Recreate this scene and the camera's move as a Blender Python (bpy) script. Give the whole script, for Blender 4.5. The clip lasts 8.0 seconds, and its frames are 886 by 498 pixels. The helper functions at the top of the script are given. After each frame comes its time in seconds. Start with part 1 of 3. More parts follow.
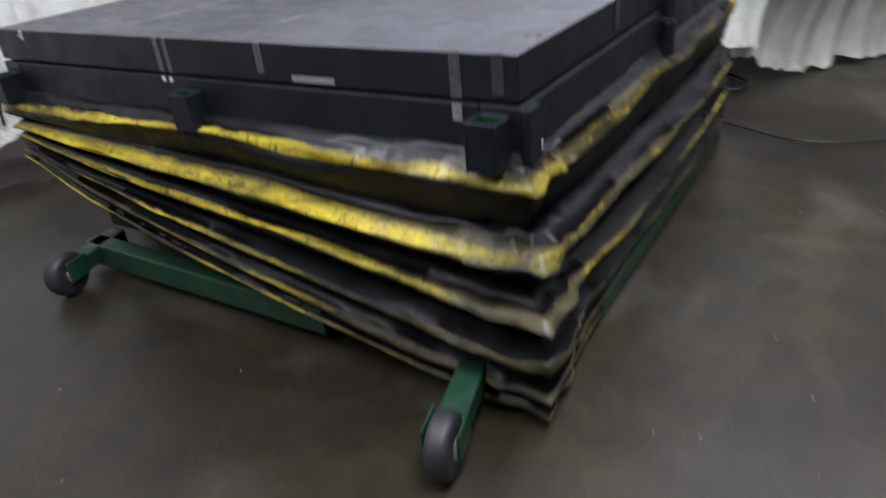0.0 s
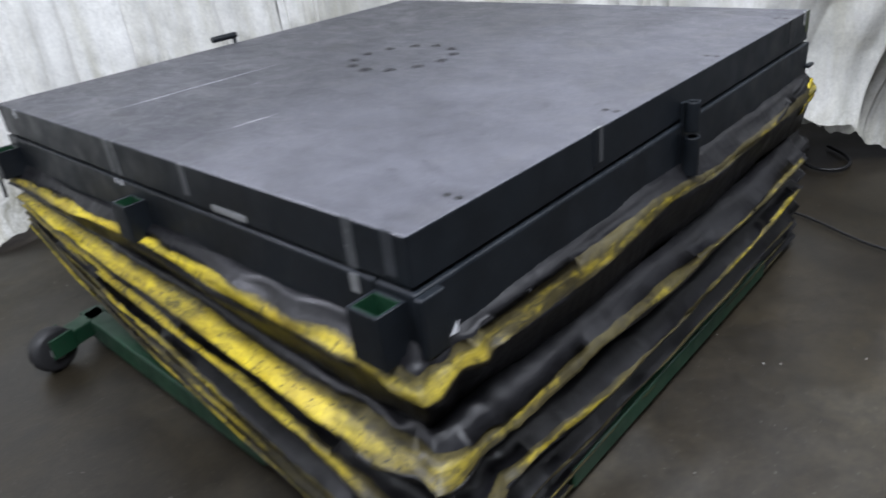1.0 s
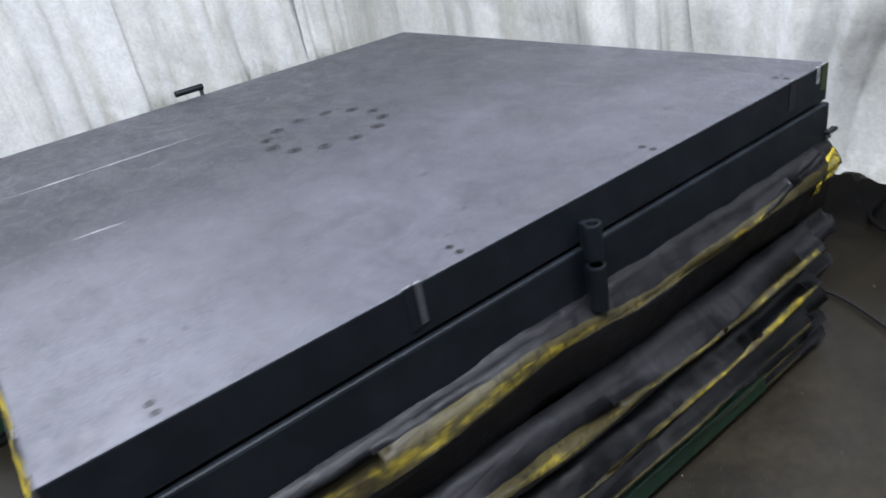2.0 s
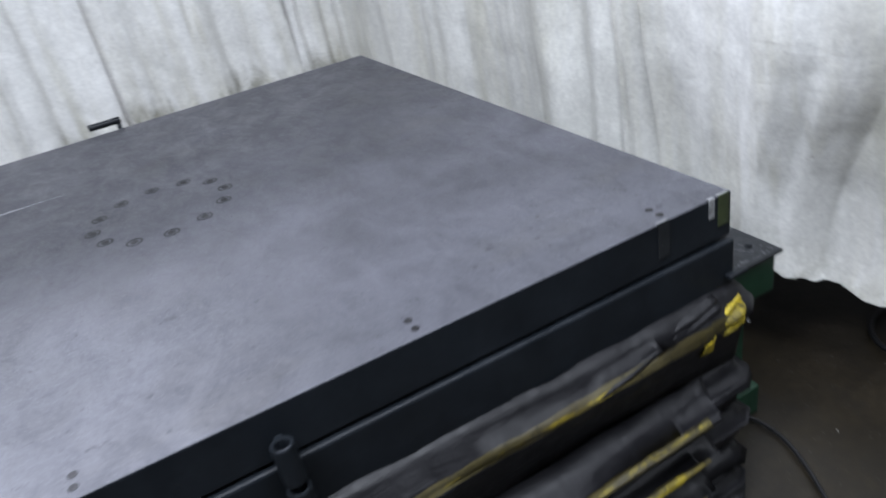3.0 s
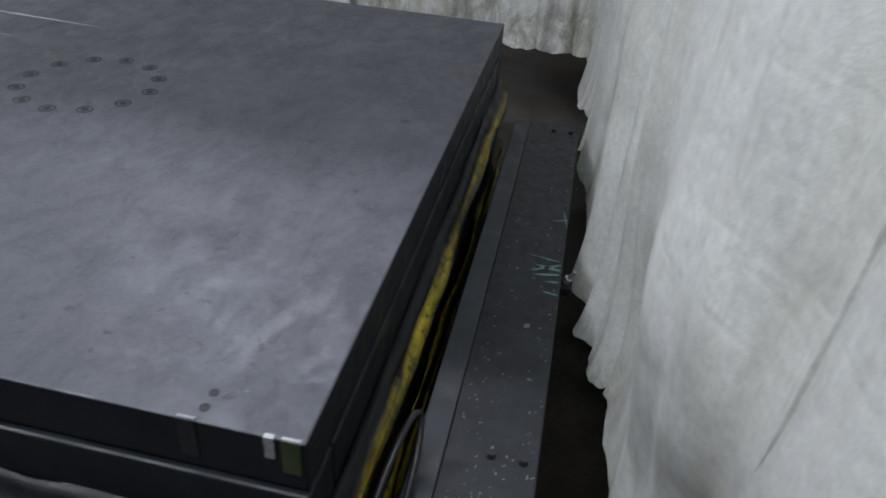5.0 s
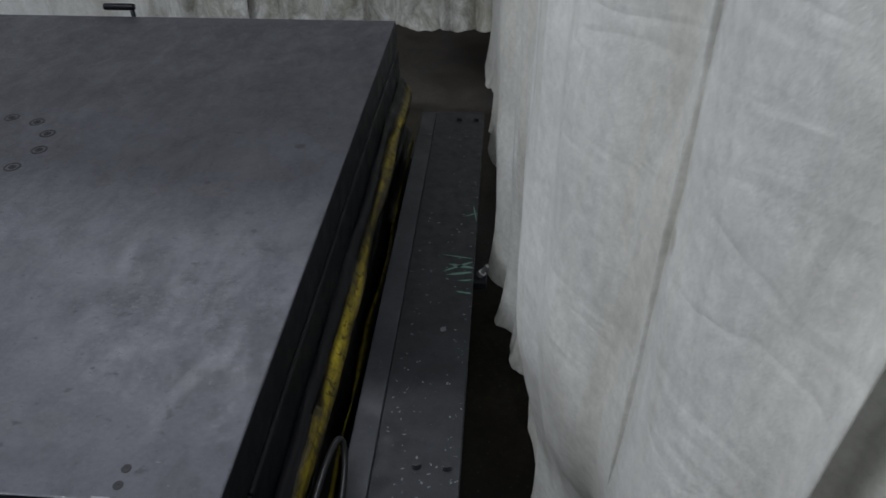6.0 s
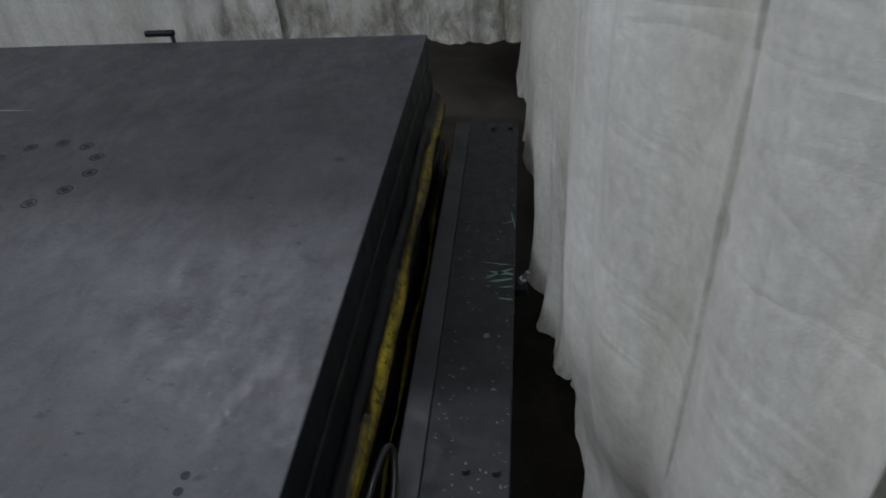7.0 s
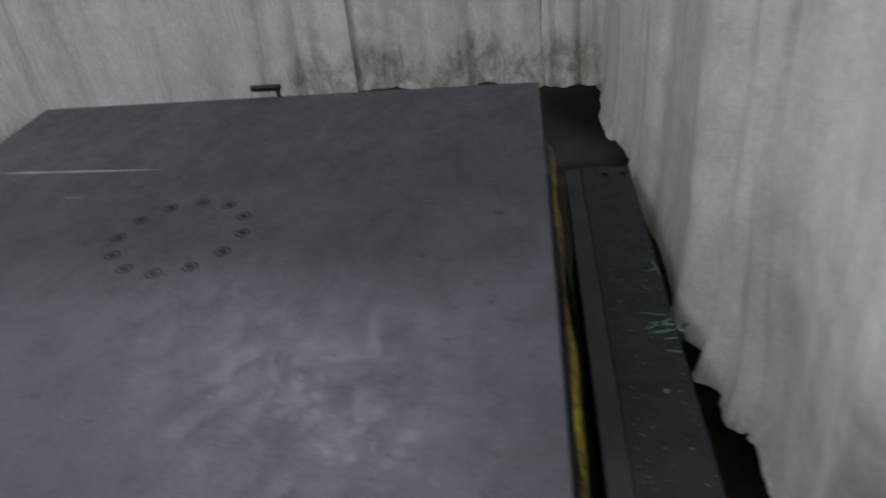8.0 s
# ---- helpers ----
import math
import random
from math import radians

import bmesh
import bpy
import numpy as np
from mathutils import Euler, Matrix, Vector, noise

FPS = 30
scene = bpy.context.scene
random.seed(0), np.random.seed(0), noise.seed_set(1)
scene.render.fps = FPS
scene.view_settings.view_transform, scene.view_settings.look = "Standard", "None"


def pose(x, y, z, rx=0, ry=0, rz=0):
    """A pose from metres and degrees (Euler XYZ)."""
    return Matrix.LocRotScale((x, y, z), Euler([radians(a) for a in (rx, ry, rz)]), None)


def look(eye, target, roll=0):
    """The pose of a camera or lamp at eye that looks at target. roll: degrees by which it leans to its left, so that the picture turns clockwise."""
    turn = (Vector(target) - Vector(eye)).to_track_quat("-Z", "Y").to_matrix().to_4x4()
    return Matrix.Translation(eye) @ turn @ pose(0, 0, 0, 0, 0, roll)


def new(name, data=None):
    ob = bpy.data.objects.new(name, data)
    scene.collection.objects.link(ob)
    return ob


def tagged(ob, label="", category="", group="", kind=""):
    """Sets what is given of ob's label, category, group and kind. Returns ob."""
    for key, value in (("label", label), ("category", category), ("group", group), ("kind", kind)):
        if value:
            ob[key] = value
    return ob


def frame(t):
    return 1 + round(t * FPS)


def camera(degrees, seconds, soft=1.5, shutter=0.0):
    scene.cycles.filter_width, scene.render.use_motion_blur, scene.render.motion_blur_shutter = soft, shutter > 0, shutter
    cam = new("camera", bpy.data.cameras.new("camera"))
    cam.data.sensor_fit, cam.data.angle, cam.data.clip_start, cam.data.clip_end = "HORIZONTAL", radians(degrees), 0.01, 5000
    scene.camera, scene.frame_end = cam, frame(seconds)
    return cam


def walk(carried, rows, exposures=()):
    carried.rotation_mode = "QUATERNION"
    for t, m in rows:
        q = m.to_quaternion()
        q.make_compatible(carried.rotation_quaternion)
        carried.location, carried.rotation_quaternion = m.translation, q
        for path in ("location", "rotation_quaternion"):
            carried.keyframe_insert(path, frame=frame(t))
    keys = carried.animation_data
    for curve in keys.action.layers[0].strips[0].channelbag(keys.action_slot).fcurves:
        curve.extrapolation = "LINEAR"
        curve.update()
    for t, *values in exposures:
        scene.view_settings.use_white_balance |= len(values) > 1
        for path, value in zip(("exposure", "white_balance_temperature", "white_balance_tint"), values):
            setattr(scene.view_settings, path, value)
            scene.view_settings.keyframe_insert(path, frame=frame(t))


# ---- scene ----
# ---------- camera ----------
cam = camera(64.9, 8.0, soft=1.6, shutter=0.5)
PATH = [
    (0.0, pose(-1.361, -0.675, 1.317, 61.29, 5.12, -58.82)),
    (0.2, pose(-1.139, -0.733, 1.404, 61.71, 5.87, -53.09)),
    (0.5, pose(-1.021, -0.758, 1.449, 63.93, 6.43, -49.23)),
    (1.0, pose(-0.723, -0.814, 1.481, 62.52, 5.88, -48.01)),
    (1.2, pose(-0.582, -0.829, 1.516, 61.85, 4.86, -49.22)),
    (2.3, pose(0.384, -0.971, 1.585, 61.91, 9.86, -34.41)),
    (2.5, pose(0.569, -0.975, 1.608, 58.86, 6.90, -35.12)),
    (3.0, pose(1.037, -0.952, 1.671, 60.41, 10.26, -28.37)),
    (3.5, pose(1.442, -0.915, 1.712, 57.31, 7.66, -13.29)),
    (3.8, pose(1.663, -0.852, 1.660, 58.20, 5.18, -9.69)),
    (4.0, pose(1.817, -0.805, 1.675, 55.03, 3.86, -8.09)),
    (4.5, pose(2.131, -0.702, 1.737, 55.50, -0.95, 4.91)),
    (5.0, pose(2.390, -0.618, 1.780, 54.80, -3.82, 12.06)),
    (5.2, pose(2.435, -0.585, 1.817, 54.12, -1.71, 10.83)),
    (6.3, pose(2.525, -0.561, 1.962, 50.57, 0.92, 3.54)),
    (6.5, pose(2.527, -0.551, 1.979, 49.68, 1.90, 3.66)),
    (7.0, pose(2.498, -0.594, 1.920, 53.18, 3.78, 5.53)),
    (7.5, pose(2.317, -0.608, 1.977, 54.20, 2.66, 5.51)),
    (8.0, pose(2.043, -0.568, 1.965, 56.19, 5.17, 4.78)),
]
EXPO = [(0.0, 0.80, 6350, 15), (0.5, 0.88, 6200, 15), (1.2, 0.94, 6200, 14), (2.5, 0.86, 6050, 14), (3.0, 0.68, 6050, 14), (3.5, 0.58, 6050, 14), (4.5, 0.04, 6120, 13), (5.0, -0.18, 6180, 12), (6.5, -0.94, 6330, 12), (7.3, -1.02, 6380, 12), (8.0, -0.72, 6420, 12)]
walk(cam, PATH, EXPO)

# ---------- world and lamps ----------
world = bpy.data.worlds.new("world")
scene.world = world
world.use_nodes = True
world.node_tree.nodes["Background"].inputs[0].default_value = (0.75, 0.85, 1.0, 1)
world.node_tree.nodes["Background"].inputs[1].default_value = 0.05


def area_lamp(m, sx, sy, watts, colour=(0.92, 0.965, 1.0)):
    d = bpy.data.lights.new("unseen_lamp_light", "AREA")
    d.shape, d.size, d.size_y, d.energy, d.color = "RECTANGLE", sx, sy, watts, colour
    ob = new("unseen_lamp_light", d)
    ob.matrix_world = m
    return ob


# unseen overhead fill lamps, added in front of the table and to its left
for lx, ly, lw in ((-1.0, -1.2, 200), (1.6, -1.0, 105), (3.4, -3.4, 70), (-3.6, 2.0, 90)):
    area_lamp(pose(lx, ly, 5.0), 2.2, 1.2, lw)
# a row of tube lamps behind the back curtain shines over its top edge onto the front half of the plate
area_lamp(look((-0.5, 4.90, 6.0), (-0.5, 0.4, 0.95)), 3.6, 0.04, 250, (0.89, 0.91, 1.0))


# ---------- materials ----------
def material(name, colour, rough=0.6, metal=0.0):
    m = bpy.data.materials.new(name)
    m.use_nodes = True
    n = m.node_tree.nodes
    b = n["Principled BSDF"]
    b.inputs["Base Color"].default_value = (*colour, 1)
    b.inputs["Roughness"].default_value = rough
    b.inputs["Metallic"].default_value = metal
    return m


class Nodes:
    """Short hand for building a node tree."""

    def __init__(self, m):
        self.t = m.node_tree
        self.b = self.t.nodes["Principled BSDF"]
        self.co = self.t.nodes.new("ShaderNodeNewGeometry").outputs["Position"]

    def link(self, a, b):
        self.t.links.new(a, b)

    def mapped(self, scale, rot=(0, 0, 0), loc=(0, 0, 0)):
        n = self.t.nodes.new("ShaderNodeMapping")
        n.inputs["Scale"].default_value = scale
        n.inputs["Rotation"].default_value = rot
        n.inputs["Location"].default_value = loc
        self.link(self.co, n.inputs["Vector"])
        return n.outputs[0]

    def noise(self, scale, detail=4, rough=0.55, vec=None, distort=0.0):
        n = self.t.nodes.new("ShaderNodeTexNoise")
        n.inputs["Scale"].default_value = scale
        n.inputs["Detail"].default_value = detail
        n.inputs["Roughness"].default_value = rough
        n.inputs["Distortion"].default_value = distort
        self.link(vec or self.co, n.inputs["Vector"])
        return n.outputs[0]

    def ramp(self, fac, stops):
        n = self.t.nodes.new("ShaderNodeValToRGB")
        e = n.color_ramp.elements
        while len(e) < len(stops):
            e.new(0.5)
        for el, (p, c) in zip(e, stops):
            el.position = p
            el.color = (c, c, c, 1) if isinstance(c, (int, float)) else (*c, 1)
        self.link(fac, n.inputs[0])
        return n.outputs[0]

    def mix(self, fac, a, b, mode="MIX"):
        n = self.t.nodes.new("ShaderNodeMix")
        n.data_type, n.blend_type = "RGBA", mode
        for k, v in ((0, fac), (6, a), (7, b)):
            if isinstance(v, (int, float)):
                n.inputs[k].default_value = v
            elif isinstance(v, tuple):
                n.inputs[k].default_value = (*v, 1)
            else:
                self.link(v, n.inputs[k])
        return n.outputs[2]

    def math(self, op, a, b=0.0):
        n = self.t.nodes.new("ShaderNodeMath")
        n.operation = op
        n.use_clamp = op == "MULTIPLY_ADD"
        for k, v in ((0, a), (1, b)):
            if isinstance(v, (int, float)):
                n.inputs[k].default_value = v
            else:
                self.link(v, n.inputs[k])
        return n.outputs[0]

    def axis(self, k):
        n = self.t.nodes.new("ShaderNodeSeparateXYZ")
        self.link(self.co, n.inputs[0])
        return n.outputs[k]

    def bump(self, height, strength=0.3, distance=0.01, normal=None):
        n = self.t.nodes.new("ShaderNodeBump")
        n.inputs["Strength"].default_value = strength
        n.inputs["Distance"].default_value = distance
        self.link(height, n.inputs["Height"])
        if normal:
            self.link(normal, n.inputs["Normal"])
        self.link(n.outputs[0], self.b.inputs["Normal"])
        return n.outputs[0]


def mat_concrete():
    m = material("concrete", (0.1, 0.1, 0.1), 0.6)
    n = Nodes(m)
    big = n.ramp(n.noise(0.9, 5, 0.6), [(0.3, (0.019, 0.0172, 0.0135)), (0.7, (0.046, 0.0420, 0.0345))])
    damp = n.ramp(n.noise(0.55, 4, 0.6, n.mapped((1, 1, 1), (0, 0, 0.5), (3.1, 1.7, 0)), 0.6), [(0.44, 0.0), (0.56, 1.0)])
    wx = n.math("MULTIPLY", n.math("SUBTRACT", n.axis(0), 1.75), 0.62)
    wy = n.math("MULTIPLY", n.math("SUBTRACT", n.axis(1), -0.10), 1.55)
    wet = n.math("ADD", n.math("MULTIPLY", wx, wx), n.math("MULTIPLY", wy, wy))
    wet = n.math("ADD", wet, n.math("MULTIPLY", n.noise(2.4, 5, 0.65), 0.9))
    damp = n.math("MULTIPLY", damp, n.ramp(wet, [(0.80, 0.0), (1.25, 1.0)]))
    c = n.mix(damp, n.mix(1.0, big, (0.50, 0.46, 0.40), "MULTIPLY"), big)
    tint = n.ramp(n.noise(1.5, 5, 0.65, n.mapped((1, 1, 1), (0, 0, 0), (8.2, 4.4, 0)), 0.5), [(0.36, (1.0, 0.98, 0.98)), (0.58, (1.08, 0.98, 0.74))])
    c = n.mix(1.0, c, tint, "MULTIPLY")
    mid = n.ramp(n.noise(5.5, 7, 0.7, None, 0.5), [(0.3, 0.60), (0.7, 1.36)])
    c = n.mix(1.0, c, mid, "MULTIPLY")
    fine = n.ramp(n.noise(38, 6, 0.7), [(0.25, 0.55), (0.75, 1.36)])
    c = n.mix(1.0, c, fine, "MULTIPLY")
    specks = n.ramp(n.noise(110, 2, 0.5), [(0.70, 0.0), (0.76, 1.0)])
    c = n.mix(n.math("MULTIPLY", specks, 0.35), c, (0.26, 0.25, 0.23))
    n.link(c, n.b.inputs["Base Color"])
    n.link(n.ramp(damp, [(0, 0.40), (1, 0.66)]), n.b.inputs["Roughness"])
    n.bump(n.noise(60, 8, 0.7), 0.25, 0.004)
    return m


def mat_tarp(name, reach, most, lo, hi):
    m = material(name, (0.8, 0.8, 0.77), 0.5)
    n = Nodes(m)
    at = n.t.nodes.new("ShaderNodeAttribute")
    at.attribute_name = "rise"
    z = at.outputs["Fac"]
    run = n.t.nodes.new("ShaderNodeAttribute")
    run.attribute_name = "run"
    across = run.outputs["Fac"]
    # broad unevenness of the white coating
    c = n.ramp(n.noise(1.6, 4, 0.55, n.mapped((1.2, 1.2, 0.8))), [(0.3, lo), (0.7, hi)])
    # thin straight runs of dirty water, few and faint
    drip = n.ramp(n.noise(1.0, 2, 0.5, n.mapped((16, 16, 0.10))), [(0.56, 0.0), (0.72, 1.0)])
    fade = n.ramp(n.noise(1.4, 3, 0.5, n.mapped((1, 1, 1), (0, 0, 0), (4.1, 2.2, 7.7))), [(0.40, 0.0), (0.60, 0.40)])
    c = n.mix(n.math("MULTIPLY", drip, fade), c, (0.44, 0.42, 0.32))
    # grime climbs from the hem
    h = n.math("SUBTRACT", z, n.math("MULTIPLY", n.noise(2.2, 5, 0.62, n.mapped((3.2, 3.2, 0.35))), reach))
    grime = n.ramp(n.math("ADD", h, 0.25), [(0.10, 1.0), (0.30, 0.0)])
    smear = n.ramp(n.noise(9, 8, 0.78, n.mapped((1.2, 1.2, 0.8)), 0.8), [(0.38, 0.12), (0.60, 1.0)])
    c = n.mix(n.math("MULTIPLY", n.math("MULTIPLY", grime, smear), most), c, (0.17, 0.160, 0.105))
    # smudges, rubbed marks and a few dark spots
    smudge = n.ramp(n.noise(2.4, 6, 0.68, n.mapped((2.2, 2.2, 0.9), (0.2, 0.1, 0), (1.3, 4.2, 0.7))), [(0.60, 0.0), (0.74, 0.11)])
    c = n.mix(smudge, c, (0.45, 0.45, 0.42))
    spots = n.ramp(n.noise(11, 3, 0.55), [(0.72, 0.0), (0.78, 0.5)])
    c = n.mix(spots, c, (0.32, 0.30, 0.25))
    # yellowed lengths of cloth
    aged = n.ramp(n.noise(1.0, 6, 0.66, n.mapped((5.5, 5.5, 0.55), (0.06, 0.04, 0), (2.1, 6.3, 0)), 0.4), [(0.46, 0.0), (0.68, 0.55)])
    c = n.mix(aged, c, (0.56, 0.54, 0.43))
    # yellowed welds between the widths of cloth
    weld = n.math("ABSOLUTE", n.math("SUBTRACT", n.math("FRACT", n.math("ADD", n.math("MULTIPLY", across, 1.45), 0.22)), 0.5))
    c = n.mix(n.ramp(weld, [(0.0, 0.14), (0.035, 0.0)]), c, (0.62, 0.605, 0.50))
    fibre = n.ramp(n.noise(13, 7, 0.78, n.mapped((1, 1, 0.7)), 0.3), [(0.34, 0.86), (0.66, 1.07)])
    c = n.mix(1.0, c, fibre, "MULTIPLY")
    grain = n.ramp(n.noise(60, 6, 0.8), [(0.32, 0.84), (0.68, 1.10)])
    c = n.mix(1.0, c, grain, "MULTIPLY")
    n.link(c, n.b.inputs["Base Color"])
    n.link(n.ramp(n.noise(6, 4), [(0.3, 0.34), (0.7, 0.55)]), n.b.inputs["Roughness"])
    # soft dents, pinched creases, short puckers and the weave
    dent = n.bump(n.noise(3.2, 4, 0.5, n.mapped((1.5, 1.5, 0.45))), 0.34, 0.03)
    pucker = n.noise(1.0, 4, 0.6, n.mapped((9, 9, 34), (0.35, 0.2, 0)))
    dent = n.bump(pucker, 0.14, 0.006, dent)
    crease = n.ramp(n.math("ABSOLUTE", n.math("SUBTRACT", n.noise(1.0, 3, 0.5, n.mapped((9.5, 9.5, 1.6), (0.1, 0.1, 0)), 0.3), 0.5)), [(0.0, 0.0), (0.12, 1.0)])
    dent = n.bump(crease, 0.16, 0.006, dent)
    cross = n.ramp(n.math("ABSOLUTE", n.math("SUBTRACT", n.noise(1.0, 3, 0.5, n.mapped((3.5, 3.5, 12), (0.2, 0, 0), (3, 8, 1)), 0.4), 0.5)), [(0.0, 0.0), (0.07, 1.0)])
    dent = n.bump(cross, 0.12, 0.004, dent)
    n.bump(n.noise(240, 3, 0.7), 0.30, 0.0018, dent)
    return m


def mat_plate():
    m = material("worn_steel_plate", (0.2, 0.2, 0.22), 0.4, 0.0)
    m.node_tree.nodes["Principled BSDF"].inputs["IOR"].default_value = 1.5
    n = Nodes(m)
    cloud = n.ramp(n.noise(2.6, 6, 0.62), [(0.3, (0.047, 0.048, 0.057)), (0.72, (0.077, 0.078, 0.092))])
    brushed = n.ramp(n.noise(9, 5, 0.6, n.mapped((0.5, 2.6, 1))), [(0.3, 0.94), (0.7, 1.05)])
    c = n.mix(1.0, cloud, brushed, "MULTIPLY")
    blot = n.ramp(n.noise(6.5, 7, 0.74, n.mapped((1.5, 1, 1)), 0.7), [(0.34, 0.76), (0.52, 1.0), (0.72, 1.12)])
    c = n.mix(1.0, c, blot, "MULTIPLY")
    rust = n.ramp(n.noise(1.7, 5, 0.6, n.mapped((1, 2.2, 1), (0, 0, 0), (5, 2, 0))), [(0.58, 0.0), (0.76, 0.40)])
    c = n.mix(n.math("MULTIPLY", rust, 0.5), c, (0.10, 0.092, 0.075))
    pits = n.ramp(n.noise(40, 4, 0.7, n.mapped((1, 1.6, 1))), [(0.61, 0.0), (0.70, 0.8)])
    c = n.mix(n.math("MULTIPLY", pits, 0.7), c, (0.035, 0.034, 0.038))
    sand = n.ramp(n.noise(75, 5, 0.8, n.mapped((1, 1.5, 1))), [(0.3, 0.84), (0.7, 1.14)])
    c = n.mix(1.0, c, sand, "MULTIPLY")
    # bright nicks where tools have scraped the plate
    nick = n.ramp(n.noise(58, 6, 0.8, n.mapped((0.6, 2.4, 1), (0, 0, 0.5))), [(0.66, 0.0), (0.72, 0.5)])
    c = n.mix(nick, c, (0.30, 0.30, 0.32))
    drop = n.ramp(n.noise(19, 3, 0.6, n.mapped((1, 1.3, 1), (0, 0, 0), (2, 9, 0))), [(0.66, 0.0), (0.71, 0.75)])
    c = n.mix(drop, c, (0.026, 0.026, 0.031))
    n.link(c, n.b.inputs["Base Color"])
    r = n.ramp(n.noise(8, 8, 0.78, n.mapped((1.5, 1, 1)), 0.5), [(0.36, 0.38), (0.50, 0.53), (0.64, 0.68)])
    r = n.mix(nick, r, (0.2, 0.2, 0.2))
    r = n.mix(pits, r, (0.7, 0.7, 0.7))
    fleck = n.ramp(n.noise(130, 4, 0.75, n.mapped((0.8, 1.6, 1))), [(0.56, 0.0), (0.64, 1.0)])
    r = n.mix(n.math("MULTIPLY", fleck, 0.75), r, (0.22, 0.22, 0.22))
    n.link(r, n.b.inputs["Roughness"])
    n.bump(n.noise(48, 6, 0.75), 0.14, 0.002)
    return m


def mat_paint(name, lo, hi, rough=0.5, chip=(0.3, 0.3, 0.3), chips=0.72, metal=0.0, scale=1.0, gloss=0.5):
    m = material(name, hi, rough, metal)
    n = Nodes(m)
    c = n.ramp(n.noise(4 * scale, 6, 0.62), [(0.3, lo), (0.72, hi)])
    n.b.inputs["Specular IOR Level"].default_value = gloss
    grain = n.ramp(n.noise(60 * scale, 4, 0.65), [(0.3, 0.84), (0.7, 1.14)])
    c = n.mix(1.0, c, grain, "MULTIPLY")
    worn = n.ramp(n.noise(24 * scale, 6, 0.72), [(chips, 0.0), (chips + 0.05, 0.9)])
    c = n.mix(worn, c, chip)
    n.link(c, n.b.inputs["Base Color"])
    n.link(n.ramp(n.noise(11 * scale, 5), [(0.3, rough - 0.12), (0.7, rough + 0.14)]), n.b.inputs["Roughness"])
    n.bump(n.noise(45 * scale, 6, 0.7), 0.18, 0.003)
    return m


def mat_cloth(name, lo, hi, dirt, dirt_at, rough, dusty=0.3, fade=0.12):
    m = material(name, hi, rough)
    n = Nodes(m)
    c = n.ramp(n.noise(7, 5, 0.6), [(0.3, lo), (0.7, hi)])
    stain = n.ramp(n.noise(9, 7, 0.72, n.mapped((1.0, 1.0, 1.8)), 0.8), [(dirt_at, 0.0), (dirt_at + fade, 0.92)])
    c = n.mix(stain, c, dirt)
    dust = n.ramp(n.noise(30, 6, 0.75, n.mapped((0.5, 0.5, 1.6))), [(0.52, 0.0), (0.78, dusty)])
    c = n.mix(dust, c, (0.055, 0.053, 0.053))
    n.link(c, n.b.inputs["Base Color"])
    n.link(n.ramp(n.noise(14, 4), [(0.3, rough - 0.1), (0.7, rough + 0.15)]), n.b.inputs["Roughness"])
    n.b.inputs["Specular IOR Level"].default_value = 0.28
    ribs = n.noise(1.0, 3, 0.5, n.mapped((42, 42, 4)))
    along = n.noise(1.0, 4, 0.6, n.mapped((5, 5, 40)), 0.4)
    h = n.mix(0.25, n.mix(0.6, n.noise(9, 4, 0.55, None, 0.6), along), ribs)
    n.bump(n.mix(0.06, h, n.noise(90, 3)), 0.48, 0.012)
    return m


CONCRETE, PLATE = mat_concrete(), mat_plate()
TARP, GRIMY_TARP = mat_tarp("white_tarpaulin", 0.26, 0.62, (0.71, 0.706, 0.668), (0.81, 0.807, 0.775)), mat_tarp("grimy_white_tarpaulin", 0.72, 0.8, (0.83, 0.826, 0.80), (0.90, 0.898, 0.88))
FRAME_PAINT = mat_paint("blue_black_paint", (0.0042, 0.0055, 0.0074), (0.0094, 0.0124, 0.0164), 0.45, (0.04, 0.044, 0.05), 0.71, gloss=0.28)
GREEN = mat_paint("green_paint", (0.004, 0.024, 0.0115), (0.010, 0.050, 0.023), 0.45, (0.03, 0.035, 0.03), 0.66)
COVER = mat_paint("cover_plate_paint", (0.008, 0.0092, 0.0108), (0.021, 0.0238, 0.027), 0.47, (0.15, 0.16, 0.165), 0.640, 0.2, 2.6)
FLANGE = mat_paint("scuffed_flange_paint", (0.022, 0.0245, 0.0275), (0.046, 0.050, 0.056), 0.42, (0.22, 0.23, 0.24), 0.67, 0.2, 1.4)
BLACK_CLOTH = mat_cloth("black_vinyl", (0.0045, 0.0045, 0.0054), (0.0095, 0.0094, 0.0110), (0.027, 0.026, 0.030), 0.62, 0.42, 0.08, 0.20)
YELLOW_CLOTH = mat_cloth("yellow_vinyl", (0.38, 0.28, 0.014), (0.64, 0.51, 0.032), (0.05, 0.044, 0.028), 0.54, 0.42)
yn = Nodes(YELLOW_CLOTH)
worn = yn.t.nodes.new("ShaderNodeAttribute")
worn.attribute_name = "grime"
base = yn.b.inputs["Base Color"].links[0].from_socket
patchy = yn.noise(10, 7, 0.72, yn.mapped((1.0, 1.0, 1.6)), 0.6)
creases = yn.noise(1.0, 4, 0.7, yn.mapped((7, 7, 62)), 0.3)
patchy = yn.math("ADD", patchy, yn.math("MULTIPLY", yn.math("SUBTRACT", creases, 0.5), 0.55))
amount = yn.ramp(yn.math("ADD", yn.math("SUBTRACT", patchy, 0.5), worn.outputs["Fac"]), [(0.24, 0.0), (0.50, 0.42), (0.80, 0.94)])
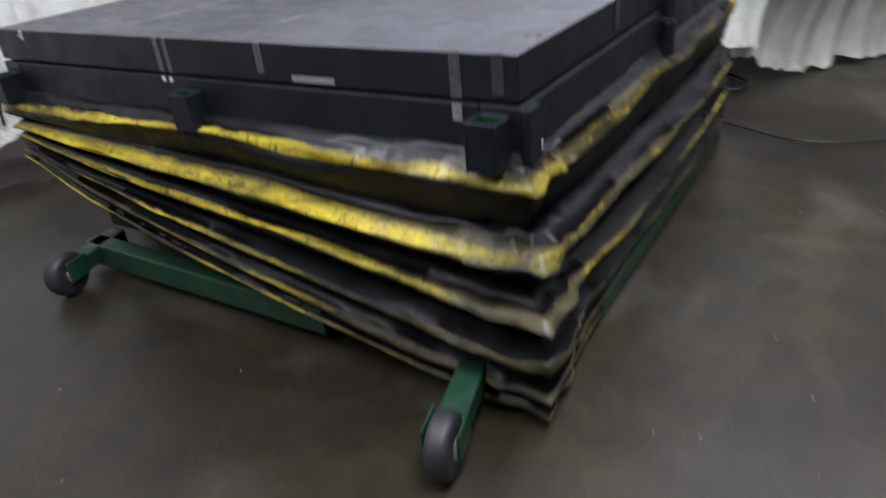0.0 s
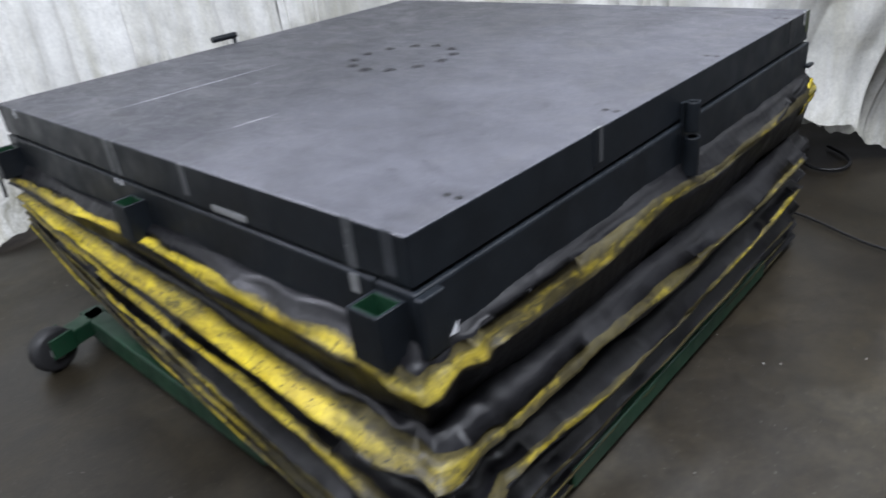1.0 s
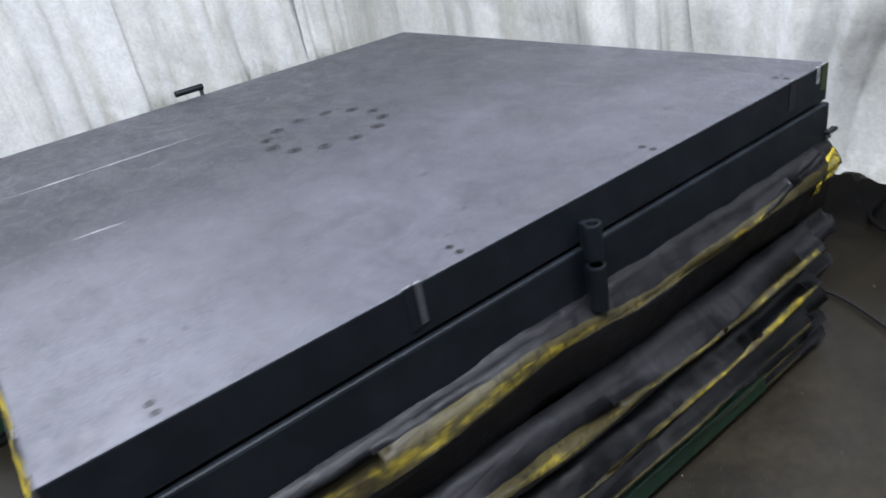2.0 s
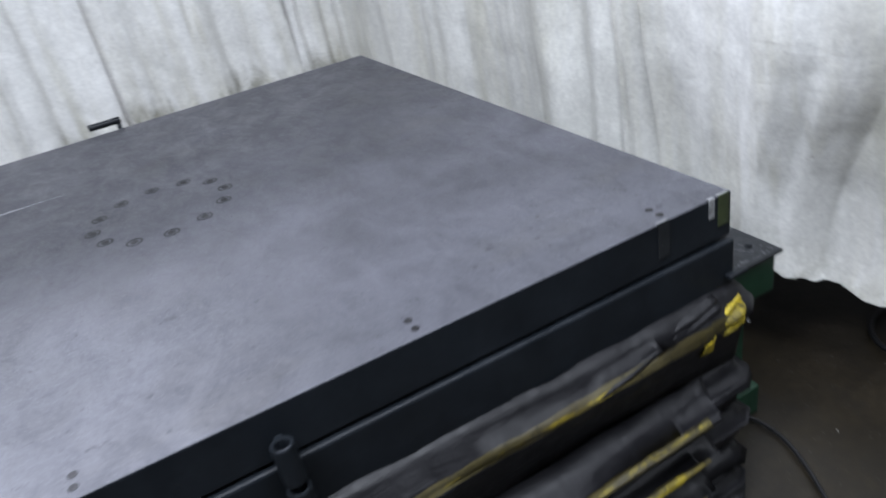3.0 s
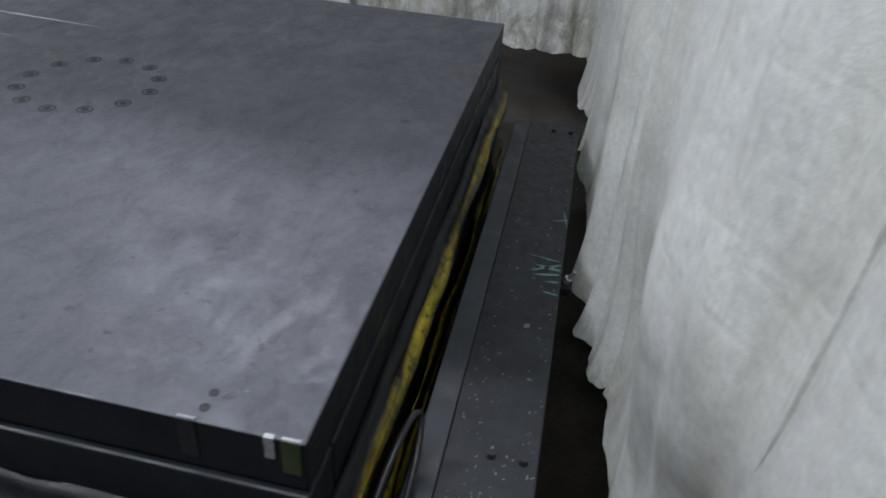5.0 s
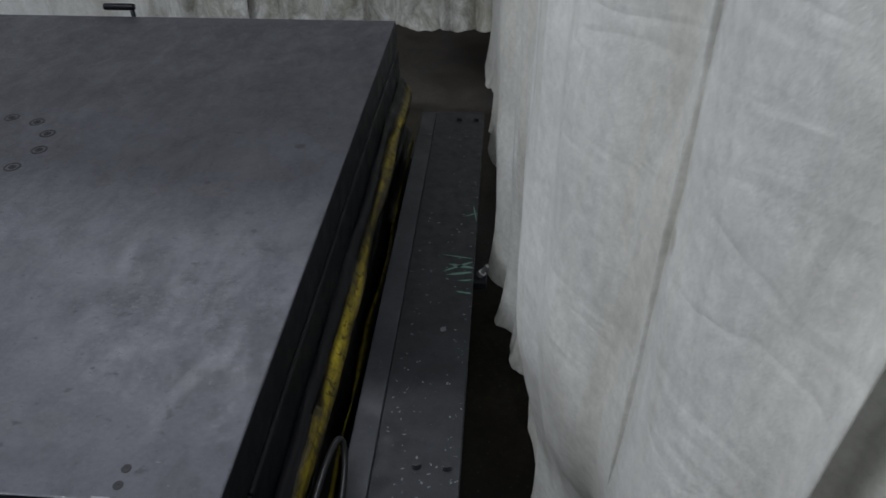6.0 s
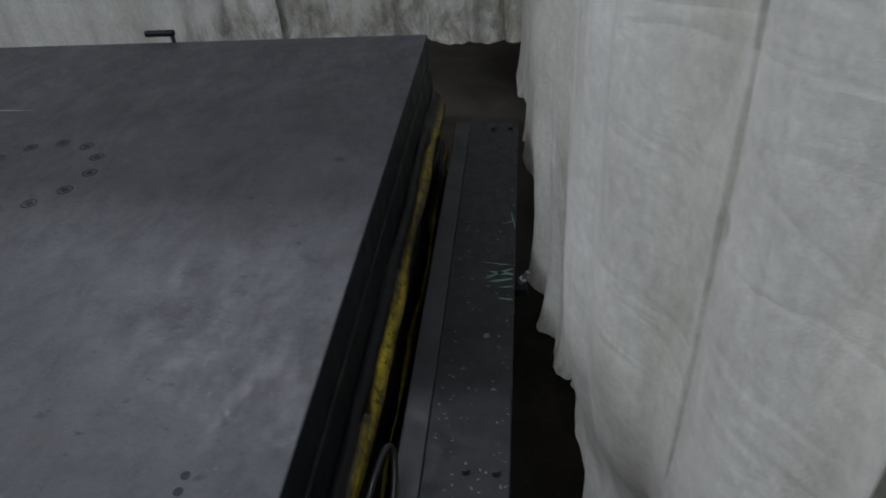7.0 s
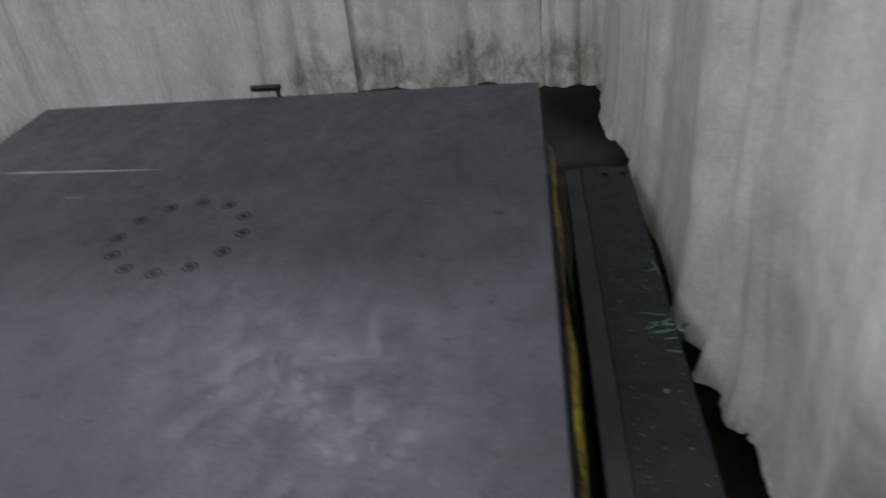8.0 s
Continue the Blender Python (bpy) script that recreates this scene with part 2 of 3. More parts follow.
tone = yn.ramp(yn.noise(5, 4), [(0.35, (0.011, 0.0105, 0.0115)), (0.65, (0.044, 0.039, 0.027))])
lines = yn.ramp(yn.noise(1.0, 3, 0.6, yn.mapped((58, 58, 10)), 0.6), [(0.57, 0.0), (0.64, 0.72)])
soiled = yn.mix(lines, yn.mix(amount, base, tone), (0.020, 0.018, 0.010))
# streaks of glare and dull along the folds, painted into the yellow
painted_glare = yn.ramp(yn.noise(1.0, 4, 0.7, yn.mapped((6, 6, 46), (0, 0, 0), (3, 5, 1))), [(0.32, 0.42), (0.52, 0.92), (0.70, 1.18)])
yn.link(yn.mix(1.0, soiled, painted_glare, "MULTIPLY"), yn.b.inputs["Base Color"])
RUBBER = mat_paint("grey_rubber", (0.009, 0.009, 0.010), (0.020, 0.020, 0.022), 0.6, (0.09, 0.09, 0.09), 0.70)
STEEL = mat_paint("bare_steel", (0.32, 0.32, 0.33), (0.55, 0.55, 0.56), 0.35, (0.12, 0.11, 0.10), 0.66, 0.9, 2.0)
# near-black that paints the shade of holes, bolt recesses and the gap
DARK_HOLE = material("recess_shade_black", (0.012, 0.012, 0.013), 0.5, 0.3)
TAPE = mat_paint("silver_tape", (0.16, 0.165, 0.17), (0.34, 0.345, 0.35), 0.32, (0.07, 0.075, 0.08), 0.60, 0.3, 1.6)
OLIVE = mat_paint("olive_tape", (0.012, 0.017, 0.008), (0.045, 0.058, 0.022), 0.45, (0.22, 0.22, 0.20), 0.60)
CHIP = mat_paint("bare_metal_chip", (0.10, 0.105, 0.11), (0.24, 0.245, 0.25), 0.4, (0.05, 0.05, 0.05), 0.62, 0.3)
CLEAR_TAPE = mat_paint("dusty_clear_tape", (0.034, 0.037, 0.041), (0.085, 0.088, 0.094), 0.34, (0.22, 0.225, 0.23), 0.62, 0.0, 1.4)
DULL_TAPE = mat_paint("dull_dark_tape", (0.018, 0.020, 0.024), (0.040, 0.044, 0.050), 0.35, (0.08, 0.08, 0.085), 0.66)
CABLE = material("black_cable_sheath", (0.012, 0.012, 0.013), 0.4)
PALE = mat_paint("pale_scratch", (0.42, 0.43, 0.46), (0.65, 0.65, 0.68), 0.4, (0.2, 0.2, 0.22), 0.6)
SCUFF = mat_paint("pale_green_scuff", (0.06, 0.13, 0.10), (0.13, 0.22, 0.175), 0.5, (0.05, 0.06, 0.06), 0.58)
ROOF = mat_paint("unseen_roof_sheet", (0.05, 0.052, 0.055), (0.09, 0.092, 0.095), 0.6)
WALL = mat_paint("unseen_wall_panel", (0.14, 0.14, 0.14), (0.22, 0.22, 0.21), 0.7)


# ---------- mesh helpers ----------
def part(name, bm, mat, parent=None, label="", smooth=False):
    me = bpy.data.meshes.new(name)
    bm.normal_update()
    bm.to_mesh(me)
    bm.free()
    for k in (mat if isinstance(mat, (list, tuple)) else [mat]):
        me.materials.append(k)
    if smooth:
        for p in me.polygons:
            p.use_smooth = True
    ob = new(name, me)
    if parent:
        ob.parent = parent
    if label:
        ob["label"] = label
    return ob


def add_box(bm, x0, x1, y0, y1, z0, z1, bevel=0.0, seg=2, m=None):
    vs = [bm.verts.new(v) for v in ((x0, y0, z0), (x1, y0, z0), (x1, y1, z0), (x0, y1, z0), (x0, y0, z1), (x1, y0, z1), (x1, y1, z1), (x0, y1, z1))]
    fs = [bm.faces.new([vs[k] for k in f]) for f in ((3, 2, 1, 0), (4, 5, 6, 7), (0, 1, 5, 4), (1, 2, 6, 5), (2, 3, 7, 6), (3, 0, 4, 7))]
    if bevel:
        es = list({e for f in fs for e in f.edges})
        r = bmesh.ops.bevel(bm, geom=es, offset=bevel, segments=seg, affect="EDGES", profile=0.5)
        vs = list({v for f in r["faces"] for v in f.verts} | {v for v in vs if v.is_valid})
    if m is not None:
        bmesh.ops.transform(bm, matrix=m, verts=[v for v in vs if v.is_valid])
    return vs


def box(x0, x1, y0, y1, z0, z1, bevel=0.0, seg=2, m=None):
    bm = bmesh.new()
    add_box(bm, x0, x1, y0, y1, z0, z1, bevel, seg, m)
    return bm


def add_ring(bm, profile, m, n=24, closed=False):
    """A turned body: profile of (radius, height) round z, placed by m."""
    rings = []
    for r, z in profile:
        rings.append([bm.verts.new(m @ Vector((r * math.cos(k * math.tau / n), r * math.sin(k * math.tau / n), z))) for k in range(n)])
    for a, b in zip(rings, rings[1:]):
        for k in range(n):
            bm.faces.new((a[k], a[(k + 1) % n], b[(k + 1) % n], b[k]))
    if closed:
        a, b = rings[-1], rings[0]
        for k in range(n):
            bm.faces.new((a[k], a[(k + 1) % n], b[(k + 1) % n], b[k]))
    else:
        bm.faces.new(rings[0][::-1])
        bm.faces.new(rings[-1])


def turned(profile, m, n=24, closed=False):
    bm = bmesh.new()
    add_ring(bm, profile, m, n, closed)
    return bm


def tube(name, pts, radius, mat, parent=None, cyclic=False):
    """A round cable or bar through the given points."""
    cu = bpy.data.curves.new(name, "CURVE")
    cu.dimensions, cu.bevel_depth, cu.bevel_resolution, cu.resolution_u = "3D", radius, 3, 8
    sp = cu.splines.new("NURBS")
    sp.points.add(len(pts) - 1)
    for p, c in zip(sp.points, pts):
        p.co = (*c, 1)
    sp.use_endpoint_u, sp.order_u, sp.use_cyclic_u = not cyclic, 4, cyclic
    cu.use_fill_caps = True
    me_ob = bpy.data.objects.new(name, cu)
    scene.collection.objects.link(me_ob)
    me = bpy.data.meshes.new_from_object(me_ob.evaluated_get(bpy.context.evaluated_depsgraph_get()))
    bpy.data.objects.remove(me_ob)
    me.materials.clear()
    me.materials.append(mat)
    for p in me.polygons:
        p.use_smooth = True
    ob = new(name, me)
    if parent:
        ob.parent = parent
    return ob


def holder(name, x=0, y=0, z=0):
    ob = new(name)
    ob.location = (x, y, z)
    return ob


def grid_sheet(nu, nv, fn):
    bm = bmesh.new()
    rows = [[bm.verts.new(fn(i / nu, j / nv)) for i in range(nu + 1)] for j in range(nv + 1)]
    for a, b in zip(rows, rows[1:]):
        for i in range(nu):
            bm.faces.new((a[i], a[i + 1], b[i + 1], b[i]))
    return bm


def smoothstep(a, b, x):
    t = min(1.0, max(0.0, (x - a) / (b - a)))
    return t * t * (3 - 2 * t)


def catmull(pts, t):
    """A smooth way through pts, t from 0 to 1."""
    n = len(pts) - 1
    k = min(int(t * n), n - 1)
    u = t * n - k
    p = [Vector(pts[max(0, min(n, k + d))]) for d in (-1, 0, 1, 2)]
    return 0.5 * ((2 * p[1]) + (p[2] - p[0]) * u + (2 * p[0] - 5 * p[1] + 4 * p[2] - p[3]) * u * u + (3 * p[1] - p[0] - 3 * p[2] + p[3]) * u ** 3)


# ---------- floor, unseen walls and roof ---
def floor_sheet():
    def at(u, v):
        x, y = -8 + 16 * u, -8 + 16 * v
        return (x, y, 0.006 * noise.noise(Vector((x * 0.8, y * 0.8, 0))) - 0.006)
    return part("floor", grid_sheet(60, 50, at), CONCRETE, smooth=True)


tagged(floor_sheet(), "damp grey-brown concrete floor with stains", "floor", kind="structure")
# walls and roof lie out of view, added to shut out the world light
for nm, b in (("wall_north", (-8, 8, 8.0, 8.15, 0, 6.6)), ("wall_south", (-8, 8, -8.15, -8.0, 0, 6.6)), ("wall_east", (8, 8.15, -8.15, 8.15, 0, 6.6)), ("wall_west", (-8.15, -8, -8.15, 8.15, 0, 6.6))):
    tagged(part(nm, box(*b), WALL), "unseen plain grey wall panels that shut out outside light", "wall", kind="structure")
tagged(part("ceiling", box(-8.15, 8.15, -8.15, 8.15, 6.6, 6.75), ROOF), "unseen dark roof that shuts out outside light", "ceiling", kind="structure")


# ---------- curtains ----------
# three overlapping sheets hang beside the table: (hem, line at chest height)
SIDE_A = ([(2.49, 3.50), (2.51, 2.60), (2.535, 1.90), (2.585, 1.20), (2.64, 0.84), (2.70, 0.64)],
          [(2.49, 3.50), (2.51, 2.60), (2.53, 1.90), (2.575, 1.20), (2.60, 0.84), (2.64, 0.62)])
SIDE_B = ([(2.645, 0.79), (2.67, 0.54), (2.70, 0.34), (2.75, 0.14), (2.84, -0.06)],
          [(2.575, 0.79), (2.59, 0.45), (2.605, 0.20), (2.63, -0.06), (2.72, -0.30)])
SIDE_C = ([(2.76, 0.33), (2.96, 0.12), (3.26, -0.10), (3.58, -0.36), (4.10, -0.82), (4.80, -1.40), (5.80, -2.20)],
          [(2.665, -0.06), (2.76, -0.28), (2.92, -0.44), (3.22, -0.66), (3.75, -1.05), (4.55, -1.60), (5.60, -2.40)])


def fold_wave(s, z, seed):
    """Sideways sway of a hanging sheet at a running length s and height z."""
    lean = s + 0.05 * noise.noise(Vector((s * 1.3, z * 0.9, seed + 6)))
    a = 0.024 * math.sin(lean * 11.0 + 1.7 * noise.noise(Vector((s * 0.9, seed, 0))) * 3)
    b = 0.045 * noise.noise(Vector((lean * 2.1, z * 0.22, seed)))
    c = 0.030 * noise.noise(Vector((lean * 7.5, z * 0.25, seed + 4))) + 0.006 * noise.noise(Vector((lean * 19, z * 0.5, seed + 8)))
    # hanging pleats with a tight crest
    d = 0.050 * (0.35 - abs(noise.noise(Vector((lean * 3.4, z * 0.12, seed + 9))))) * (0.4 + 0.9 * abs(noise.noise(Vector((s * 0.8, seed, 5)))))
    e = 0.005 * (1 - 2 * abs(noise.noise(Vector((s * 4.0 + z, z * 3.0, seed + 2)))))
    # the doubled cloth of a weld
    w = (s * 1.45 + 0.22) % 1.0 - 0.5
    return a * (0.7 + 0.5 * noise.noise(Vector((s * 0.7, seed, 3)))) + b + 1.35 * c + 1.3 * d + e + 0.0025 * math.exp(-((w / 0.03) ** 2))


def curtain(name, hem, top, seed, label, nu, height=2.6, reverse=1, raised=None, sway=1.0, mat=None):
    lens = [0.0]
    for a, b in zip(hem, hem[1:]):
        lens.append(lens[-1] + math.dist(a, b))

    def at(u, v):
        z = height * (v ** 1.5)
        p, q = catmull(hem, u), catmull(top, u)
        w = smoothstep(0.0, 1.25, z)
        c = p.lerp(q, w)
        d = catmull(hem, min(1, u + 0.004)) - catmull(hem, max(0, u - 0.004))
        nrm = Vector((-d.y, d.x)).normalized() * reverse
        s = u * lens[-1]
        c = c + nrm * fold_wave(s, z, seed) * sway
        lift = 0.015 + 0.075 * abs(noise.noise(Vector((s * 2.6, seed, 7)))) + 0.03 * noise.noise(Vector((s * 9, seed, 8))) + 0.012 * noise.noise(Vector((s * 27, seed, 5)))
        if raised:
            lift += raised(u)
        flare = nrm * (-0.03) * math.exp(-z / 0.12) * (1 + noise.noise(Vector((s * 5, seed, 1))))
        return (c.x + flare.x, c.y + flare.y, z + max(0.004, lift) * (1 - smoothstep(0.0, 1.4, z)))
    ob = part(name, grid_sheet(nu, 90, at), mat or TARP, smooth=True)
    ob.data.attributes.new("rise", "FLOAT", "POINT")
    ob.data.attributes.new("run", "FLOAT", "POINT")
    rise, run = ob.data.attributes["rise"], ob.data.attributes["run"]
    for j in range(91):
        for i in range(nu + 1):
            rise.data[j * (nu + 1) + i].value = height * (j / 90) ** 1.5
            run.data[j * (nu + 1) + i].value = lens[-1] * i / nu
    so = ob.modifiers.new("thickness", "SOLIDIFY")
    so.thickness = 0.002
    return tagged(ob, label, "curtain", "curtains round the table")


# four overlapping sheets along the back: (from x, to x, y, seed, columns, sway)
for xa, xb, yy, seed, cols, sw in ((-4.6, 0.02, 3.385, 3.0, 380, 1.3), (-0.10, 1.08, 3.325, 6.5, 150, 1.2), (1.02, 2.22, 3.40, 8.2, 150, 1.5), (2.15, 2.52, 3.36, 9.4, 60, 1.0)):
    back = [(xa + (xb - xa) * i / 8, yy + 0.03 * math.sin(i * 2.3 + seed)) for i in range(9)]
    rise_at = (lambda xa, xb: lambda u: 0.42 * smoothstep(0.0, 1.0, xa + (xb - xa) * u))(xa, xb)
    curtain("tarpaulin_curtain", back, back, seed, "creased white tarpaulin curtain with grimy hem", cols, height=4.13, raised=rise_at, mat=GRIMY_TARP, sway=sw)
curtain("tarpaulin_curtain", *SIDE_A, 11.0, "hanging white tarpaulin curtain beside the steel beam", 420, raised=lambda u: 0.37, sway=0.9)
curtain("tarpaulin_curtain", *SIDE_B, 15.0, "overlapping white tarpaulin sheet with smudges", 160, raised=lambda u: 0.38 - 0.10 * u, sway=1.0)
curtain("tarpaulin_curtain", *SIDE_C, 19.0, "white tarpaulin sheet hanging behind the overlap", 360, raised=lambda u: 0.26 * (1 - smoothstep(0.04, 0.45, u)), sway=0.9)

# ---------- lift table ----------
SIZE = 2.11
TOP, UNDER = 0.950, 0.843
FRAME_LOW = 0.700
table = tagged(holder("lift_table", 1.05, 1.05, 0), "steel lift table with black and yellow bellows on green base", "lift table")
back_to_origin = Matrix.Translation((-1.05, -1.05, 0))


def tpart(name, bm, mat, label="", smooth=False, parent=None):
    ob = part(name, bm, mat, parent or table, label, smooth)
    if parent is None:
        ob.matrix_parent_inverse = back_to_origin
    return ob


top = tpart("top_plate", box(0, SIZE, 0, SIZE, UNDER, TOP, 0.004, 2), [PLATE, FRAME_PAINT], "worn grey steel plate with a bolt circle")
for p in top.data.polygons:
    p.material_index = 0 if p.normal.z > 0.5 else 1
# near-black slab painted in for the shade between plate and frame
tpart("shadow_gap", box(0.02, SIZE - 0.02, 0.02, SIZE - 0.02, UNDER - 0.008, UNDER), DARK_HOLE)
for b in ((-0.004, SIZE + 0.004, -0.010, 0.10), (-0.004, SIZE + 0.004, SIZE - 0.10, SIZE + 0.004), (-0.004, 0.10, 0.101, SIZE - 0.101), (SIZE - 0.10, SIZE + 0.004, 0.101, SIZE - 0.101)):
    tpart("frame_rail", box(b[0], b[1], b[2], b[3], FRAME_LOW, UNDER - 0.008, 0.006), FRAME_PAINT, "blue-black painted frame channel")

# bolt circle and dowel holes on the plate, recess shade painted as near-black discs
BOLT_R = 0.187
for k in range(12):
    a = -2.607 + k * math.pi / 6
    c = Matrix.Translation((1.049 + BOLT_R * math.cos(a), 1.051 + BOLT_R * math.sin(a), TOP))
    bolt = tpart("bolt", turned([(0.0225, -0.002), (0.0225, 0.0006), (0.0175, 0.0006), (0.0175, -0.001), (0.0105, -0.001), (0.0105, 0.0008), (0.004, 0.0008), (0.002, 0.0002)], c, 20), DARK_HOLE, parent=top)
    bolt.matrix_parent_inverse = Matrix.Identity(4)
for hx in (0.178, 0.773, 1.361, 1.937):
    for hy in (0.029, 0.060):
        tpart("dowel_hole", turned([(0.0085, -0.003), (0.0085, 0.0006), (0.003, 0.0006), (0.001, 0.0002)], Matrix.Translation((hx, hy, TOP)), 14), DARK_HOLE, parent=top)

# ---------- bellows ----------
# heights of the six fold tips at stations along the skirt, which is pinched up at the far corner
STATIONS = [
    ("x0", 1.03, (0.655, 0.600, 0.575, 0.555, 0.535, 0.515)),
    ("x0", 0.90, (0.670, 0.580, 0.520, 0.470, 0.420, 0.370)),
    ("x0", 0.65, (0.695, 0.550, 0.465, 0.375, 0.295, 0.230)),
    ("x0", 0.40, (0.680, 0.520, 0.415, 0.300, 0.190, 0.120)),
    ("x0", 0.20, (0.670, 0.480, 0.365, 0.240, 0.115, 0.055)),
    ("x0", 0.00, (0.655, 0.470, 0.330, 0.210, 0.100, 0.040)),
    ("y0", 0.25, (0.640, 0.445, 0.270, 0.165, 0.085, 0.035)),
    ("y0", 0.50, (0.650, 0.410, 0.250, 0.140, 0.070, 0.030)),
    ("y0", 0.75, (0.640, 0.420, 0.285, 0.150, 0.075, 0.030)),
    ("y0", 1.00, (0.655, 0.430, 0.310, 0.175, 0.090, 0.035)),
]
FOLDS = 6


def skirt_path(s):
    """Point, outward normal at running side s: 0-1 along x=0 from the back, 1-2 along y=0, 2-3 along the far side, 3-4 the back."""
    side, f = int(s) % 4, s - int(s)
    ends = [((0, SIZE), (0, 0)), ((0, 0), (SIZE, 0)), ((SIZE, 0), (SIZE, SIZE)), ((SIZE, SIZE), (0, SIZE))][side]
    nrm = [(-1, 0), (0, -1), (1, 0), (0, 1)]
    a, b = Vector(ends[0]), Vector(ends[1])
    p = a.lerp(b, f)
    d = 0.05
    n0 = Vector(nrm[side])
    if f < d:
        n0 = n0 + Vector(nrm[side - 1]) * (1 - f / d) ** 1.5 * (1.0 if side == 1 else 0.45)
    elif f > 1 - d:
        n0 = n0 + Vector(nrm[(side + 1) % 4]) * (1 - (1 - f) / d) ** 1.5 * (1.0 if side == 0 else 0.45)
    return p, n0


def tip_height(k, s):
    xs = [(1 - u if sd == "x0" else 1 + u) for sd, u, _ in STATIONS] + [3.0, 4.0]
    zs = [t[k] for _, _, t in STATIONS] + [STATIONS[-1][2][k], STATIONS[0][2][k]]
    z = float(np.interp(s, xs, zs))
    z = (z + float(np.interp(s - 0.06, xs, zs)) + float(np.interp(s + 0.06, xs, zs))) / 3
    return z


SAMPLES = [i / 250 for i in range(500)] + [2 + i / 90 for i in range(90)] + [3 + i / 24 for i in range(24)]
bellows = tpart("bellows", box(0.12, SIZE - 0.12, 0.12, SIZE - 0.12, 0.12, FRAME_LOW - 0.002), BLACK_CLOTH, "pleated black vinyl skirt with yellow stripes, grimy")


def sway(s, k, row, amp):
    return amp * (noise.noise(Vector((s * 6.0, k * 3.1, row * 0.45))) + 0.28 * noise.noise(Vector((s * 19.0, k * 5.7, row * 0.8))) + 0.10 * noise.noise(Vector((s * 60.0, k * 2.3, row))))


REACH = (0.048, 0.078, 0.088, 0.086, 0.082, 0.072)
STRIPE_X = (0.50, 0.34, 0.60, 0.80, 0.62, 0.74)
STRIPE_Y = (0.42, 0.70, 0.68, 0.90, 0.92, 0.93)


def stripe_start(k, s):
    """Where the yellow stripe begins on the way out to the tip."""
    w = smoothstep(0.96, 1.06, s)
    st = STRIPE_X[k] + (STRIPE_Y[k] - STRIPE_X[k]) * w
    st += (0.26 if k == 0 else 0.10) * smoothstep(1.40, 1.60, s) * (1 - smoothstep(1.98, 2.06, s))
    return min(0.95, max(0.1, st + 0.11 * noise.noise(Vector((s * 5, k * 4.3, 0))) + 0.04 * noise.noise(Vector((s * 40, k * 2.3, 1)))))


def grime_at(k, r, s):
    """How soiled the stripe is: more along its edges, round the near corner, on the long side and on the lower folds."""
    g = 0.32 + 0.34 * noise.noise(Vector((s * 4.5, k * 6.1, 0))) + 0.16 * noise.noise(Vector((s * 17, k * 2.7, r)))
    g += 0.20 * smoothstep(0.80, 0.98, s) + 0.18 * smoothstep(0.98, 1.05, s) - 0.22 * smoothstep(1.98, 2.10, s)
    g += 0.04 * smoothstep(1.15, 1.6, s) * (1 - smoothstep(1.9, 1.98, s))
    g += 0.55 * math.exp(-(((s - 1.985) / 0.04) ** 2)) * (1 if k else 0.4)
    g += 0.42 * math.exp(-(((s - 0.985) / 0.07) ** 2)) * (1 if k else 0.4)
    g += {3: 0.36, 4: 0.0, 5: 0.04, 6: 0.30}.get(r, 0.0)
    g += 0.34 + 0.75 * noise.noise(Vector((s * 6.5, k * 3.3, 4))) if k > 2 else 0.0
    g += 0.22 if r == 5 and s > 2.02 else 0.0
    return g


